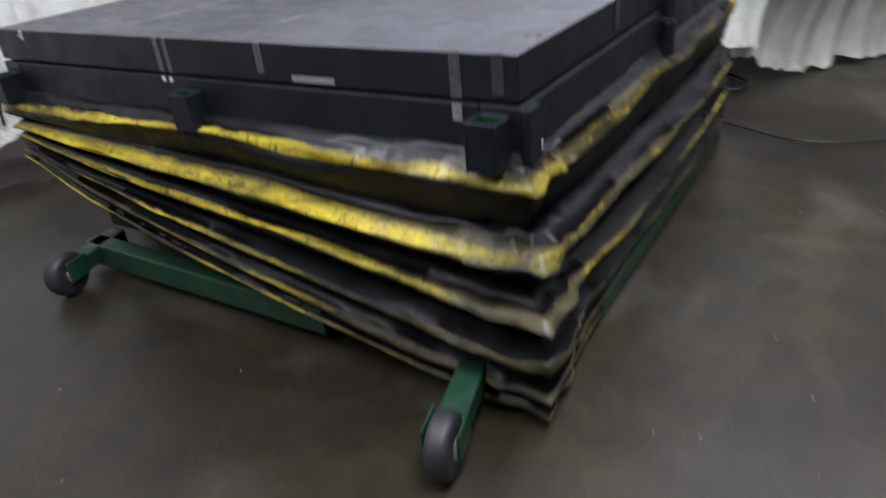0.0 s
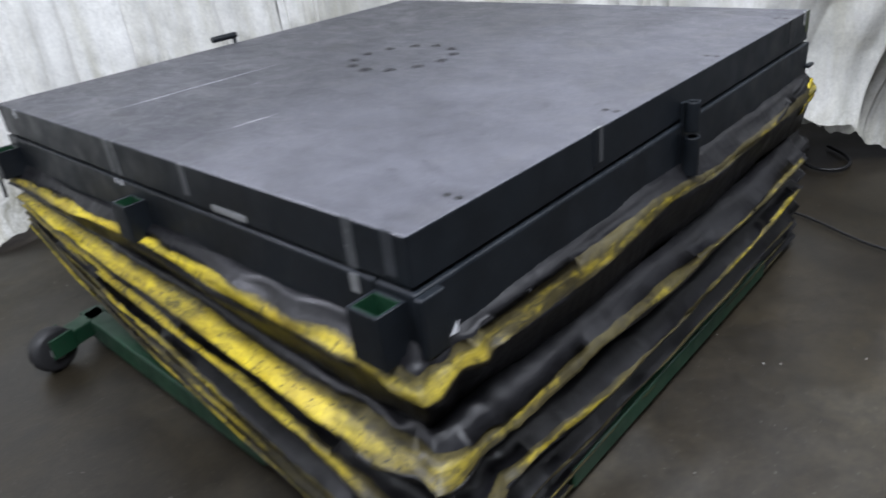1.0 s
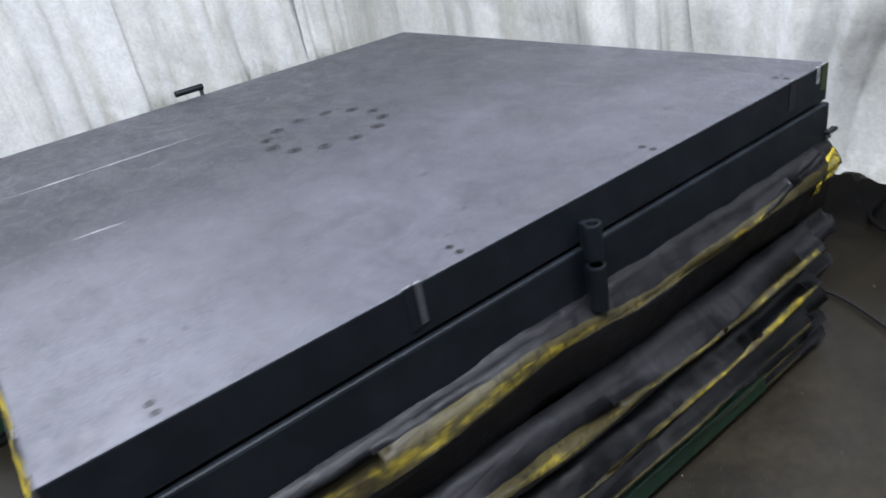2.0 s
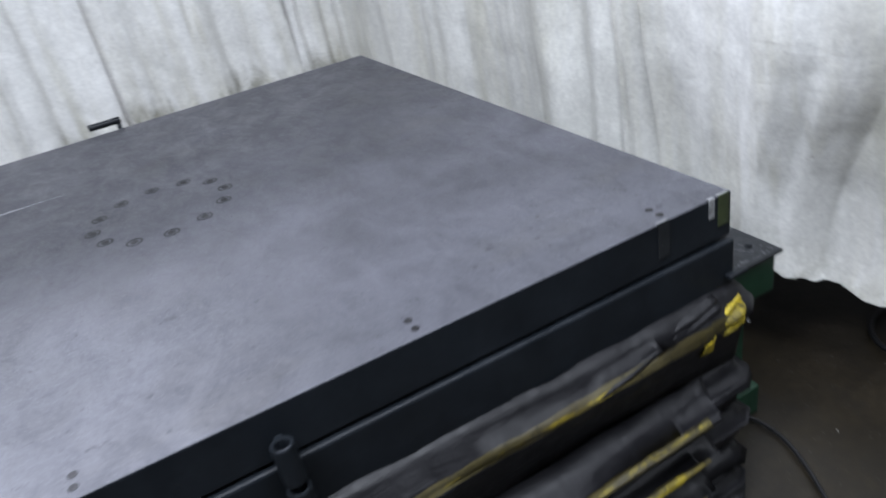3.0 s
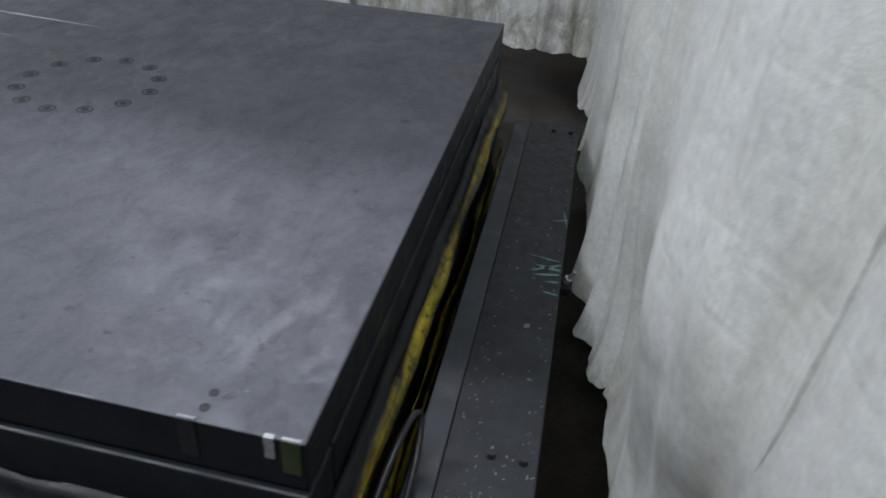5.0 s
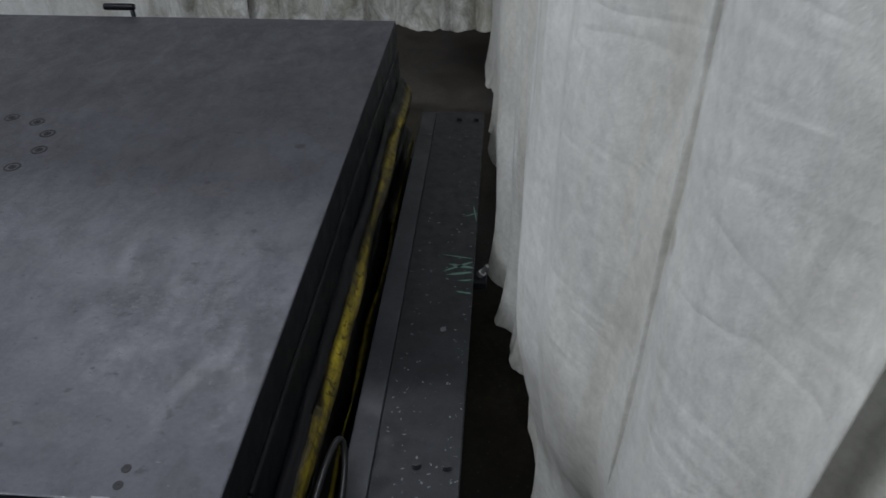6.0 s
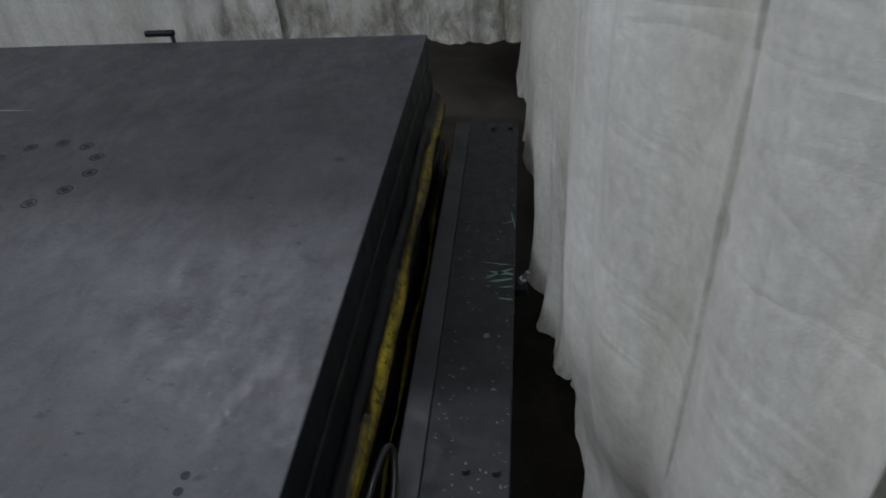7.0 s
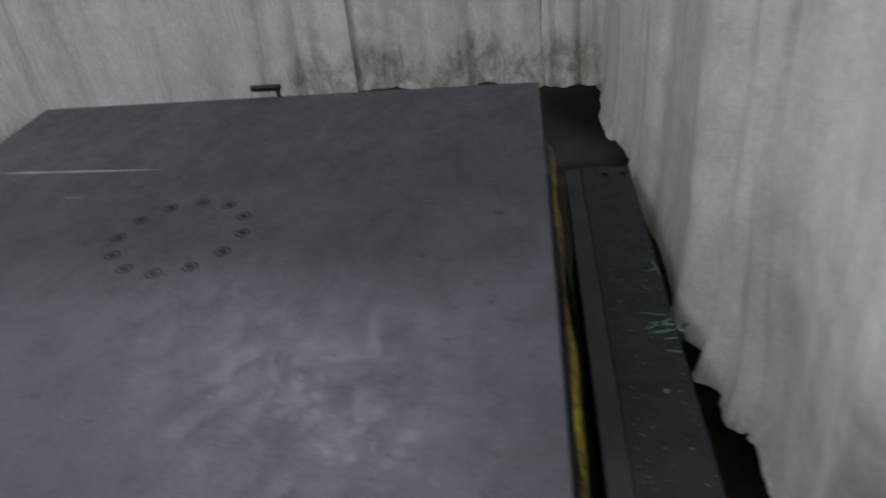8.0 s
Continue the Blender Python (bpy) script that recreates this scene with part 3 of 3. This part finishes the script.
def fold(k):
    """One pleat of the skirt: out along its upper side, with a yellow stripe, and back under."""
    # (share of the way from the upper valley to the tip or on to the lower valley, reach)
    rows = [(0.0, 0.0), (0.22, 0.20), (0.42, 0.46), (0.45, 0.50), (0.70, 0.78), (0.92, 0.97), (1.0, 1.0), (1.08, 0.97), (1.35, 0.66), (1.7, 0.30), (2.0, 0.0)]
    bm = bmesh.new()
    grid = []
    for r, (share, reach) in enumerate(rows):
        line = []
        for s in SAMPLES:
            p, n = skirt_path(s)
            tip = tip_height(k, s)
            above = tip_height(k - 1, s) if k else 2 * (FRAME_LOW + 0.026) - tip
            below = tip_height(k + 1, s) if k < FOLDS - 1 else tip - 0.05
            hi = tip + (above - tip) * (0.36 if k else 0.5)
            lo = tip + (below - tip) * 0.64
            z = hi + (tip - hi) * share if share <= 1 else tip + (lo - tip) * (share - 1)
            gap = max(0.02, hi - lo)
            deep = min(REACH[k] if s < 1.95 else 0.042, 0.02 + gap * 0.45)
            deep *= 1 + 0.9 * (k / 5) * math.exp(-(((s - 1) / (0.16 if s < 1 else 0.08)) ** 2))
            o = 0.012 + deep * reach
            if k == 0 and r == 0:
                o = 0.006
            w = min(1.0, gap / 0.12)
            if r == 3:
                st = stripe_start(k, s)
                share, reach = st, 1.12 * st
                z = hi + (tip - hi) * share
                o = 0.012 + deep * min(0.95, reach)
            elif r == 2:
                st = stripe_start(k, s) - 0.02
                z = hi + (tip - hi) * st
                o = 0.012 + deep * min(0.94, 1.12 * st)
            elif r == 4:
                st = 0.5 * stripe_start(k, s) + 0.5
                z = hi + (tip - hi) * st
                o = 0.012 + deep * min(0.97, 1.08 * st)
            elif r == 1:
                st = 0.5 * stripe_start(k, s)
                z = hi + (tip - hi) * st
                o = 0.012 + deep * st
            band = 0.05 * noise.noise(Vector((s * 5, k * 9.0, 0))) * (1 if r in (2, 3, 4) else 0)
            z += (sway(s, k, r, 0.012) + band * gap) * w
            o += sway(s + 9, k, r, 0.014) * w
            if k == 0 and 0.0 < s < 1.0 and r:
                z -= 0.030 * abs(math.sin(math.pi * 2 * (s - 0.02))) * share * 0.5
                o += 0.007 * math.sin(s * 46 + 3 * noise.noise(Vector((s * 4, 0, 0)))) * math.sin(math.pi * min(1, share))
            near = math.exp(-(((s - 1.0) / 0.07) ** 2))
            o += 0.030 * near * noise.noise(Vector((s * 46, z * 16, k * 3.7)))
            z += 0.022 * near * noise.noise(Vector((s * 30, r * 0.7, k * 5.1 + 2))) * w
            o += 0.0016 * noise.noise(Vector((s * 130, k * 7.0, r * 0.3))) * w
            o = max(o, 0.004)
            q = p + n * o
            line.append(bm.verts.new((q.x, q.y, max(0.012, z))))
        grid.append(line)
    m = len(SAMPLES)
    for r, (a, b) in enumerate(zip(grid, grid[1:])):
        for i in range(m):
            f = bm.faces.new((a[i], b[i], b[(i + 1) % m], a[(i + 1) % m]))
            f.material_index = 1 if 3 <= r <= 5 and not (1.93 if k else 1.985) < SAMPLES[i] < (2.06 if k else 2.03) else 0
    return bm


for k in range(FOLDS):
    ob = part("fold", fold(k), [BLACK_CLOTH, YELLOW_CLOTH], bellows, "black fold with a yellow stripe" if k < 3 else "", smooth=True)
    grime = ob.data.attributes.new("grime", "FLOAT", "POINT")
    for i, (r, s) in enumerate((r, s) for r in range(11) for s in SAMPLES):
        grime.data[i].value = grime_at(k, r, s)
    so = ob.modifiers.new("thickness", "SOLIDIFY")
    so.thickness, so.offset = 0.003, -1

# ---------- brackets on the subframe ----------
def socket(x, y, z0, z1, w, d, turn=0):
    """An open square pocket of steel, green inside."""
    bm = bmesh.new()
    t = 0.008
    m = pose(x, y, 0, 0, 0, turn)
    for b in ((-w / 2, w / 2, -d / 2, -d / 2 + t), (-w / 2, w / 2, d / 2 - t, d / 2), (-w / 2, -w / 2 + t, -d / 2 + t, d / 2 - t), (w / 2 - t, w / 2, -d / 2 + t, d / 2 - t)):
        add_box(bm, b[0], b[1], b[2], b[3], z0, z1, 0.0015, 1, m)
    ob = tpart("socket", bm, FRAME_PAINT, "square steel pocket, green inside")
    liner = bmesh.new()
    for b in ((-w / 2 + t, w / 2 - t, -d / 2 + t, -d / 2 + t + 0.002), (-w / 2 + t, w / 2 - t, d / 2 - t - 0.002, d / 2 - t), (-w / 2 + t, -w / 2 + t + 0.002, -d / 2 + t, d / 2 - t), (w / 2 - t - 0.002, w / 2 - t, -d / 2 + t, d / 2 - t), (-w / 2 + t, w / 2 - t, -d / 2 + t, d / 2 - t)):
        if b[1] - b[0] > 0.02 and b[3] - b[2] > 0.02:
            add_box(liner, b[0], b[1], b[2], b[3], z0, z0 + 0.02, 0, 1, m)
        else:
            add_box(liner, b[0], b[1], b[2], b[3], z0 + 0.02, z1 - 0.002, 0, 1, m)
    part("liner", liner, GREEN, ob, "green painted inside")
    return ob


socket(-0.040, 0.062, 0.695, 0.815, 0.075, 0.085)
socket(-0.036, 1.085, 0.690, 0.800, 0.066, 0.080)
socket(-0.045, 2.060, 0.700, 0.800, 0.085, 0.080)
tpart("corner_block", box(-0.010, 0.055, -0.030, -0.008, 0.700, 0.832, 0.004), FRAME_PAINT)

# tube bracket on the long side
tb = tpart("tube_bracket", turned([(0.013, 0.0), (0.020, 0.0), (0.0205, 0.004), (0.0205, 0.080), (0.019, 0.083), (0.0145, 0.083), (0.013, 0.080)], pose(1.072, -0.034, 0.817), 28, True), FRAME_PAINT, "two short upright steel tubes")
part("lower_tube", turned([(0.014, 0.0), (0.022, 0.0), (0.0225, 0.004), (0.0225, 0.108), (0.021, 0.111), (0.0155, 0.111), (0.014, 0.108)], pose(1.072, -0.036, 0.690), 28, True), FRAME_PAINT, tb)
part("lug", box(1.064, 1.080, -0.012, -0.002, 0.700, 0.895, 0.002), FRAME_PAINT, tb)
tpart("end_hook", box(2.08, 2.135, -0.030, -0.012, 0.745, 0.757, 0.003), FRAME_PAINT)

# loose torn corner of the skirt by the tube bracket
def torn_flap(x0, x1, z_a, z_b, wide, seed):
    def at(u, v):
        x = x0 + (x1 - x0) * u
        sag = math.sin(math.pi * u)
        z = z_a + (z_b - z_a) * u ** 1.4 - wide * v - 0.02 * sag
        y = -0.016 - 0.030 * v - 0.012 * sag + 0.012 * noise.noise(Vector((u * 6, v * 4, seed)))
        return (x, y, z)
    bm = grid_sheet(40, 8, at)
    ob = part("loose_flap", bm, BLACK_CLOTH, bellows, "loose hanging flap of black vinyl", True)
    so = ob.modifiers.new("thickness", "SOLIDIFY")
    so.thickness = 0.003
    return ob


torn_flap(1.22, 2.04, 0.665, 0.725, 0.022, 2.0)
def gathered_corner():
    """The end of the top stripe, pinched by a strap and fanned out beyond it."""
    def at(u, v):
        x = 1.975 + 0.150 * u
        pinch = math.exp(-(((u - 0.36) / 0.10) ** 2))
        half = 0.036 * (1 - 0.45 * pinch) * (1 - 0.45 * smoothstep(0.80, 1.0, u))
        mid = 0.628 + 0.042 * smoothstep(0.0, 1.0, u)
        bulge = 0.022 * math.sin(math.pi * v) ** 0.6 * (1 - 0.5 * pinch)
        pleat = 0.0045 * math.sin(v * 17 + 2.0 * u + 2.5 * noise.noise(Vector((u * 5, v * 2, 3)))) * (0.4 + 0.6 * smoothstep(0.3, 0.5, u))
        turn = 0.05 * smoothstep(0.74, 1.0, u) ** 2
        return (x, -0.034 - bulge - pleat + 0.008 * pinch + turn, mid + half * (1 - 2 * v) + 0.008 * noise.noise(Vector((u * 7, v * 3, 1))))
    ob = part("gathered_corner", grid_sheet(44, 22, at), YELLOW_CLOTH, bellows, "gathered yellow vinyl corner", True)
    soil = ob.data.attributes.new("grime", "FLOAT", "POINT")
    for i, v in enumerate(ob.data.vertices):
        soil.data[i].value = 0.30 + 0.45 * noise.noise(v.co * 20) + 0.5 * math.exp(-(((v.co.x - 2.029) / 0.012) ** 2))
    so = ob.modifiers.new("thickness", "SOLIDIFY")
    so.thickness = 0.003


gathered_corner()
# ---------- base ----------
def rail(name, x0, x1, y0, y1, z0, z1, label=""):
    return tpart(name, box(x0, x1, y0, y1, z0, z1, 0.006), GREEN, label)


long_rail = rail("base_rail", 0.42, 1.76, -0.058, -0.002, 0.022, 0.088, "green painted base rail")
for bx in (1.68, 1.725):
    part("bolt", turned([(0.011, 0), (0.011, 0.010), (0.006, 0.010), (0.006, 0.022)], pose(bx, -0.030, 0.088), 6), STEEL, long_rail, "bright hexagon bolt")
cross = rail("base_rail", -0.045, 0.030, 0.70, 1.96, 0.030, 0.125, "green painted cross rail")
rail("base_rail", 0.30, 1.93, 2.03, 2.09, 0.028, 0.150, "green painted base rail")


def caster(x, y, ang):
    """A rubber wheel in a green fork on a short arm."""
    arm = tpart("caster_arm", box(0.05, 0.30, -0.040, 0.040, 0.060, 0.125, 0.006, 2, pose(x, y, 0, 0, 0, ang)), GREEN, "short green outrigger arm")
    m = pose(x, y, 0.0845, 0, 0, ang) @ pose(0, 0, 0, 90, 0, 0)
    w = part("wheel", turned([(0.030, -0.032), (0.070, -0.032), (0.083, -0.026), (0.087, -0.011), (0.087, 0.011), (0.083, 0.026), (0.070, 0.032), (0.030, 0.032)], m, 36), RUBBER, arm, "scuffed grey rubber wheel", True)
    part("hub", turned([(0.010, -0.040), (0.028, -0.040), (0.032, 0.040), (0.010, 0.040)], m, 24), STEEL, arm, "steel hub", True)
    for sgn in (-1, 1):
        part("fork", box(-0.03, 0.07, sgn * 0.046 - 0.004, sgn * 0.046 + 0.004, 0.062, 0.145, 0.003, 1, pose(x, y, 0, 0, 0, ang)), GREEN, arm)
    return arm


caster(-0.200, 1.850, 14)
caster(-0.335, 0.070, 14)

# ---------- beam beside the table ----------
BEAM_TOP = 0.592
beam = tagged(holder("steel_beam", 2.347, 1.105, 0), "long green steel beam with dark scuffed cover plate", "steel beam")
inv = Matrix.Translation((-2.33, -1.05, 0))


def bpart(name, bm, mat, label="", smooth=False):
    ob = part(name, bm, mat, beam, label, smooth)
    ob.matrix_parent_inverse = inv
    return ob


cover = bpart("cover_plate", box(2.255, 2.452, 0.085, 1.995, BEAM_TOP - 0.012, BEAM_TOP, 0.003), COVER, "dark scuffed cover plate")
bpart("flange", box(2.192, 2.2545, 0.085, 1.995, BEAM_TOP - 0.014, BEAM_TOP - 0.002, 0.003), FLANGE, "lighter worn steel flange")
bpart("body", box(2.200, 2.435, 0.095, 1.985, BEAM_TOP - 0.130, BEAM_TOP - 0.0145, 0.004), GREEN, "green painted box section")
bpart("lower_body", box(2.225, 2.390, 0.150, 1.940, 0.11, BEAM_TOP - 0.1305, 0.004), GREEN, "dark green lower web")
bpart("foot", box(2.200, 2.420, 0.110, 1.980, 0.0, 0.1095, 0.006), GREEN, "green base channel")
for bx, by in ((2.352, 0.290), (2.450 - 0.03, 0.290), (2.40, 0.155), (2.352, 1.93), (2.42, 1.93)):
    b = part("bolt", turned([(0.011, 0), (0.011, 0.004), (0.008, 0.004), (0.008, 0.009), (0.003, 0.009)], pose(bx, by, BEAM_TOP), 18), COVER, cover)
# eye bolt on the outer side
eye = bpart("eye_bolt", turned([(0.013, 0), (0.013, 0.016), (0.007, 0.017), (0.007, 0.05)], pose(2.470, 1.020, BEAM_TOP - 0.055, 10, 25, 0), 6), STEEL, "bright steel bolt on a side lug")
bpart("side_lug", box(2.4355, 2.490, 0.985, 1.055, BEAM_TOP - 0.085, BEAM_TOP - 0.056, 0.004), FRAME_PAINT)
# pale green scuffs on the cover
rng = random.Random(5)


def scuff(x0, y0, x1, y1, w, mat, name, parent, z):
    def at(u, v):
        ww = w * (0.25 + math.sin(math.pi * min(1, u * 1.1)) ** 0.6) * (0.7 + 0.5 * noise.noise(Vector((u * 7, x0 * 31, y0 * 17))))
        d = Vector((x1 - x0, y1 - y0))
        nn = Vector((-d.y, d.x)).normalized()
        p = Vector((x0, y0)) + d * u + nn * (ww * (v - 0.5) + 0.15 * w * noise.noise(Vector((u * 4, y0 * 9, 2))))
        return (p.x, p.y, z)
    return part(name, grid_sheet(14, 2, at), mat, parent)


for x0, y0, x1, y1, w in ((2.448, 0.985, 2.375, 1.000, 0.014), (2.448, 1.015, 2.360, 0.965, 0.012), (2.446, 0.965, 2.370, 0.950, 0.010), (2.445, 1.030, 2.350, 1.045, 0.006), (2.449, 0.870, 2.400, 0.878, 0.009), (2.449, 1.270, 2.405, 1.250, 0.008), (2.450, 1.225, 2.435, 1.320, 0.006), (2.449, 0.930, 2.405, 0.925, 0.007)):
    scuff(x0, y0, x1, y1, w, SCUFF, "paint_scuff", cover, BEAM_TOP + 0.0012)
for k in range(170):
    x, y = rng.uniform(2.27, 2.445), 0.10 + 1.8 * rng.random() ** 2.6
    a, l = rng.uniform(0, 3.1), rng.uniform(0.002, 0.011)
    scuff(x, y, x + l * math.cos(a), y + l * math.sin(a), rng.uniform(0.0015, 0.006), CHIP, "paint_chip", cover, BEAM_TOP + 0.001)
scuff(2.372, 0.722, 2.388, 0.718, 0.02, CHIP, "paint_chip", cover, BEAM_TOP + 0.0015)

# ---------- marks and tape on the platform ----------
def side_tape(y, z0, z1, w, mt=CLEAR_TAPE):
    return tpart("tape_strip", box(-0.0015, 0.002, y - w / 2, y + w / 2, z0, z1), mt, "torn strip of silver tape")


for y, z0, z1, w in ((1.208, 0.846, 0.949, 0.022), (1.168, 0.846, 0.949, 0.018), (0.783, 0.866, 0.949, 0.026), (0.160, 0.844, 0.952, 0.030)):
    side_tape(y, z0, z1, w)
side_tape(0.050, 0.858, 0.951, 0.030, DULL_TAPE)
tpart("tape_strip", box(-0.0065, -0.0045, 0.146, 0.172, 0.790, 0.832), TAPE, "torn strip of silver tape")
tpart("sticker", box(-0.0015, 0.002, 0.525, 0.672, 0.850, 0.866), TAPE, "narrow silver sticker")
for x, z0, w, mt in ((0.630, 0.862, 0.024, FRAME_PAINT), (0.648, 0.866, 0.018, CLEAR_TAPE), (1.919, 0.868, 0.030, COVER), (2.052, 0.905, 0.016, TAPE), (2.086, 0.878, 0.030, OLIVE)):
    tpart("tape_strip", box(x - w / 2, x + w / 2, -0.0018, 0.002, z0, 0.9515), mt, "torn strip of tape")
    tpart("tape_end", box(x - w / 2, x + w / 2, -0.0016, 0.007, 0.9485, 0.9512), TAPE)
scuff(0.24, 0.915, 0.38, 0.900, 0.005, PALE, "scratch", top, TOP + 0.0008)
scuff(0.16, 1.505, 0.80, 1.478, 0.008, PALE, "scratch", top, TOP + 0.0008)
scuff(0.55, 1.300, 0.60, 1.303, 0.003, PALE, "scratch", top, TOP + 0.0008)

# stub handle on the far edge
hd = tpart("stub_handle", turned([(0.0, -0.062), (0.0125, -0.062), (0.0135, -0.058), (0.0135, 0.058), (0.0125, 0.062), (0.0, 0.062)], pose(0.985, SIZE + 0.022, TOP + 0.030, 0, 90, 0), 20), FRAME_PAINT, "short round steel grab bar", True)
part("post", turned([(0.009, 0), (0.009, 0.22)], pose(1.035, SIZE + 0.022, TOP - 0.19), 14), FRAME_PAINT, hd, smooth=True)

# ---------- cables and litter ----------
c1 = tube("floor_cable", [(2.30, 0.30, 0.012), (2.42, 0.16, 0.011), (2.40, -0.02, 0.010), (2.24, -0.26, 0.010), (2.20, -0.45, 0.010), (2.30, -0.70, 0.010), (2.55, -1.1, 0.010), (2.7, -2.2, 0.010)], 0.006, CABLE)
tagged(c1, "thin black cable lying across the concrete floor", "cable")
c2 = tube("hose_loop", [(3.30, 0.16, 0.012), (3.20, 0.02, 0.012), (3.05, -0.03, 0.012), (2.94, 0.05, 0.012), (2.96, 0.17, 0.012), (3.08, 0.25, 0.012), (3.22, 0.24, 0.012)], 0.009, CABLE)
tagged(c2, "black hose looped on the floor by the curtain", "hose")
c3 = tube("hose_end", [(2.150, 0.02, 0.50), (2.165, 0.10, 0.60), (2.180, 0.19, 0.665), (2.196, 0.29, 0.700), (2.212, 0.34, 0.700), (2.222, 0.32, 0.660), (2.226, 0.24, 0.610), (2.222, 0.12, 0.587), (2.205, 0.02, 0.54)], 0.0075, CABLE)
tagged(c3, "short bent black hose between table and beam", "hose")
chip_mat = mat_paint("pale_grit", (0.14, 0.135, 0.12), (0.36, 0.35, 0.32), 0.7)
rng = random.Random(9)
bm = bmesh.new()
for k in range(260):
    x, y = rng.uniform(-2.2, 3.2), rng.uniform(-1.8, 3.0)
    if -0.1 < x < 2.5 and -0.05 < y < 2.2:
        continue
    r = rng.uniform(0.0008, 0.0022)
    m = pose(x, y, r * 0.4, rng.uniform(0, 40), rng.uniform(0, 40), rng.uniform(0, 360))
    add_box(bm, -r * 1.6, r * 1.6, -r, r, -r * 0.5, r * 0.5, 0, 1, m)
tagged(part("floor_grit", bm, chip_mat), "pale chips and grit scattered on concrete", "grit", kind="stuff")

# small tags and straps on the platform
tpart("tape_strip", box(-0.0016, 0.002, 1.925, 1.940, 0.918, 0.9495), PALE, "small torn white tape")
tpart("tape_strip", box(-0.0016, 0.002, 1.925, 1.955, 0.926, 0.934), PALE, "small torn white tape")
for y in (1.205, 1.172):
    tpart("tape_end", box(-0.0055, -0.0045, y - 0.008, y + 0.008, 0.818, 0.834), PALE)
bm = bmesh.new()
tri = [(0.072, -0.0125, 0.706), (0.094, -0.0125, 0.703), (0.096, -0.0125, 0.729)]
lo = [bm.verts.new(v) for v in tri]
hi = [bm.verts.new((v[0], v[1] + 0.0015, v[2])) for v in tri]
bm.faces.new(lo)
bm.faces.new(hi[::-1])
for k in range(3):
    bm.faces.new((lo[k], hi[k], hi[(k + 1) % 3], lo[(k + 1) % 3]))
tpart("tag", bm, PALE, "small white triangular tag")
st = tube("strap", [(-0.080, 2.090, 0.705), (-0.092, 2.105, 0.670), (-0.080, 2.120, 0.640), (-0.085, 2.125, 0.610)], 0.006, CABLE, table)
st.matrix_parent_inverse = back_to_origin
st["label"] = "black strap holding the skirt corner"
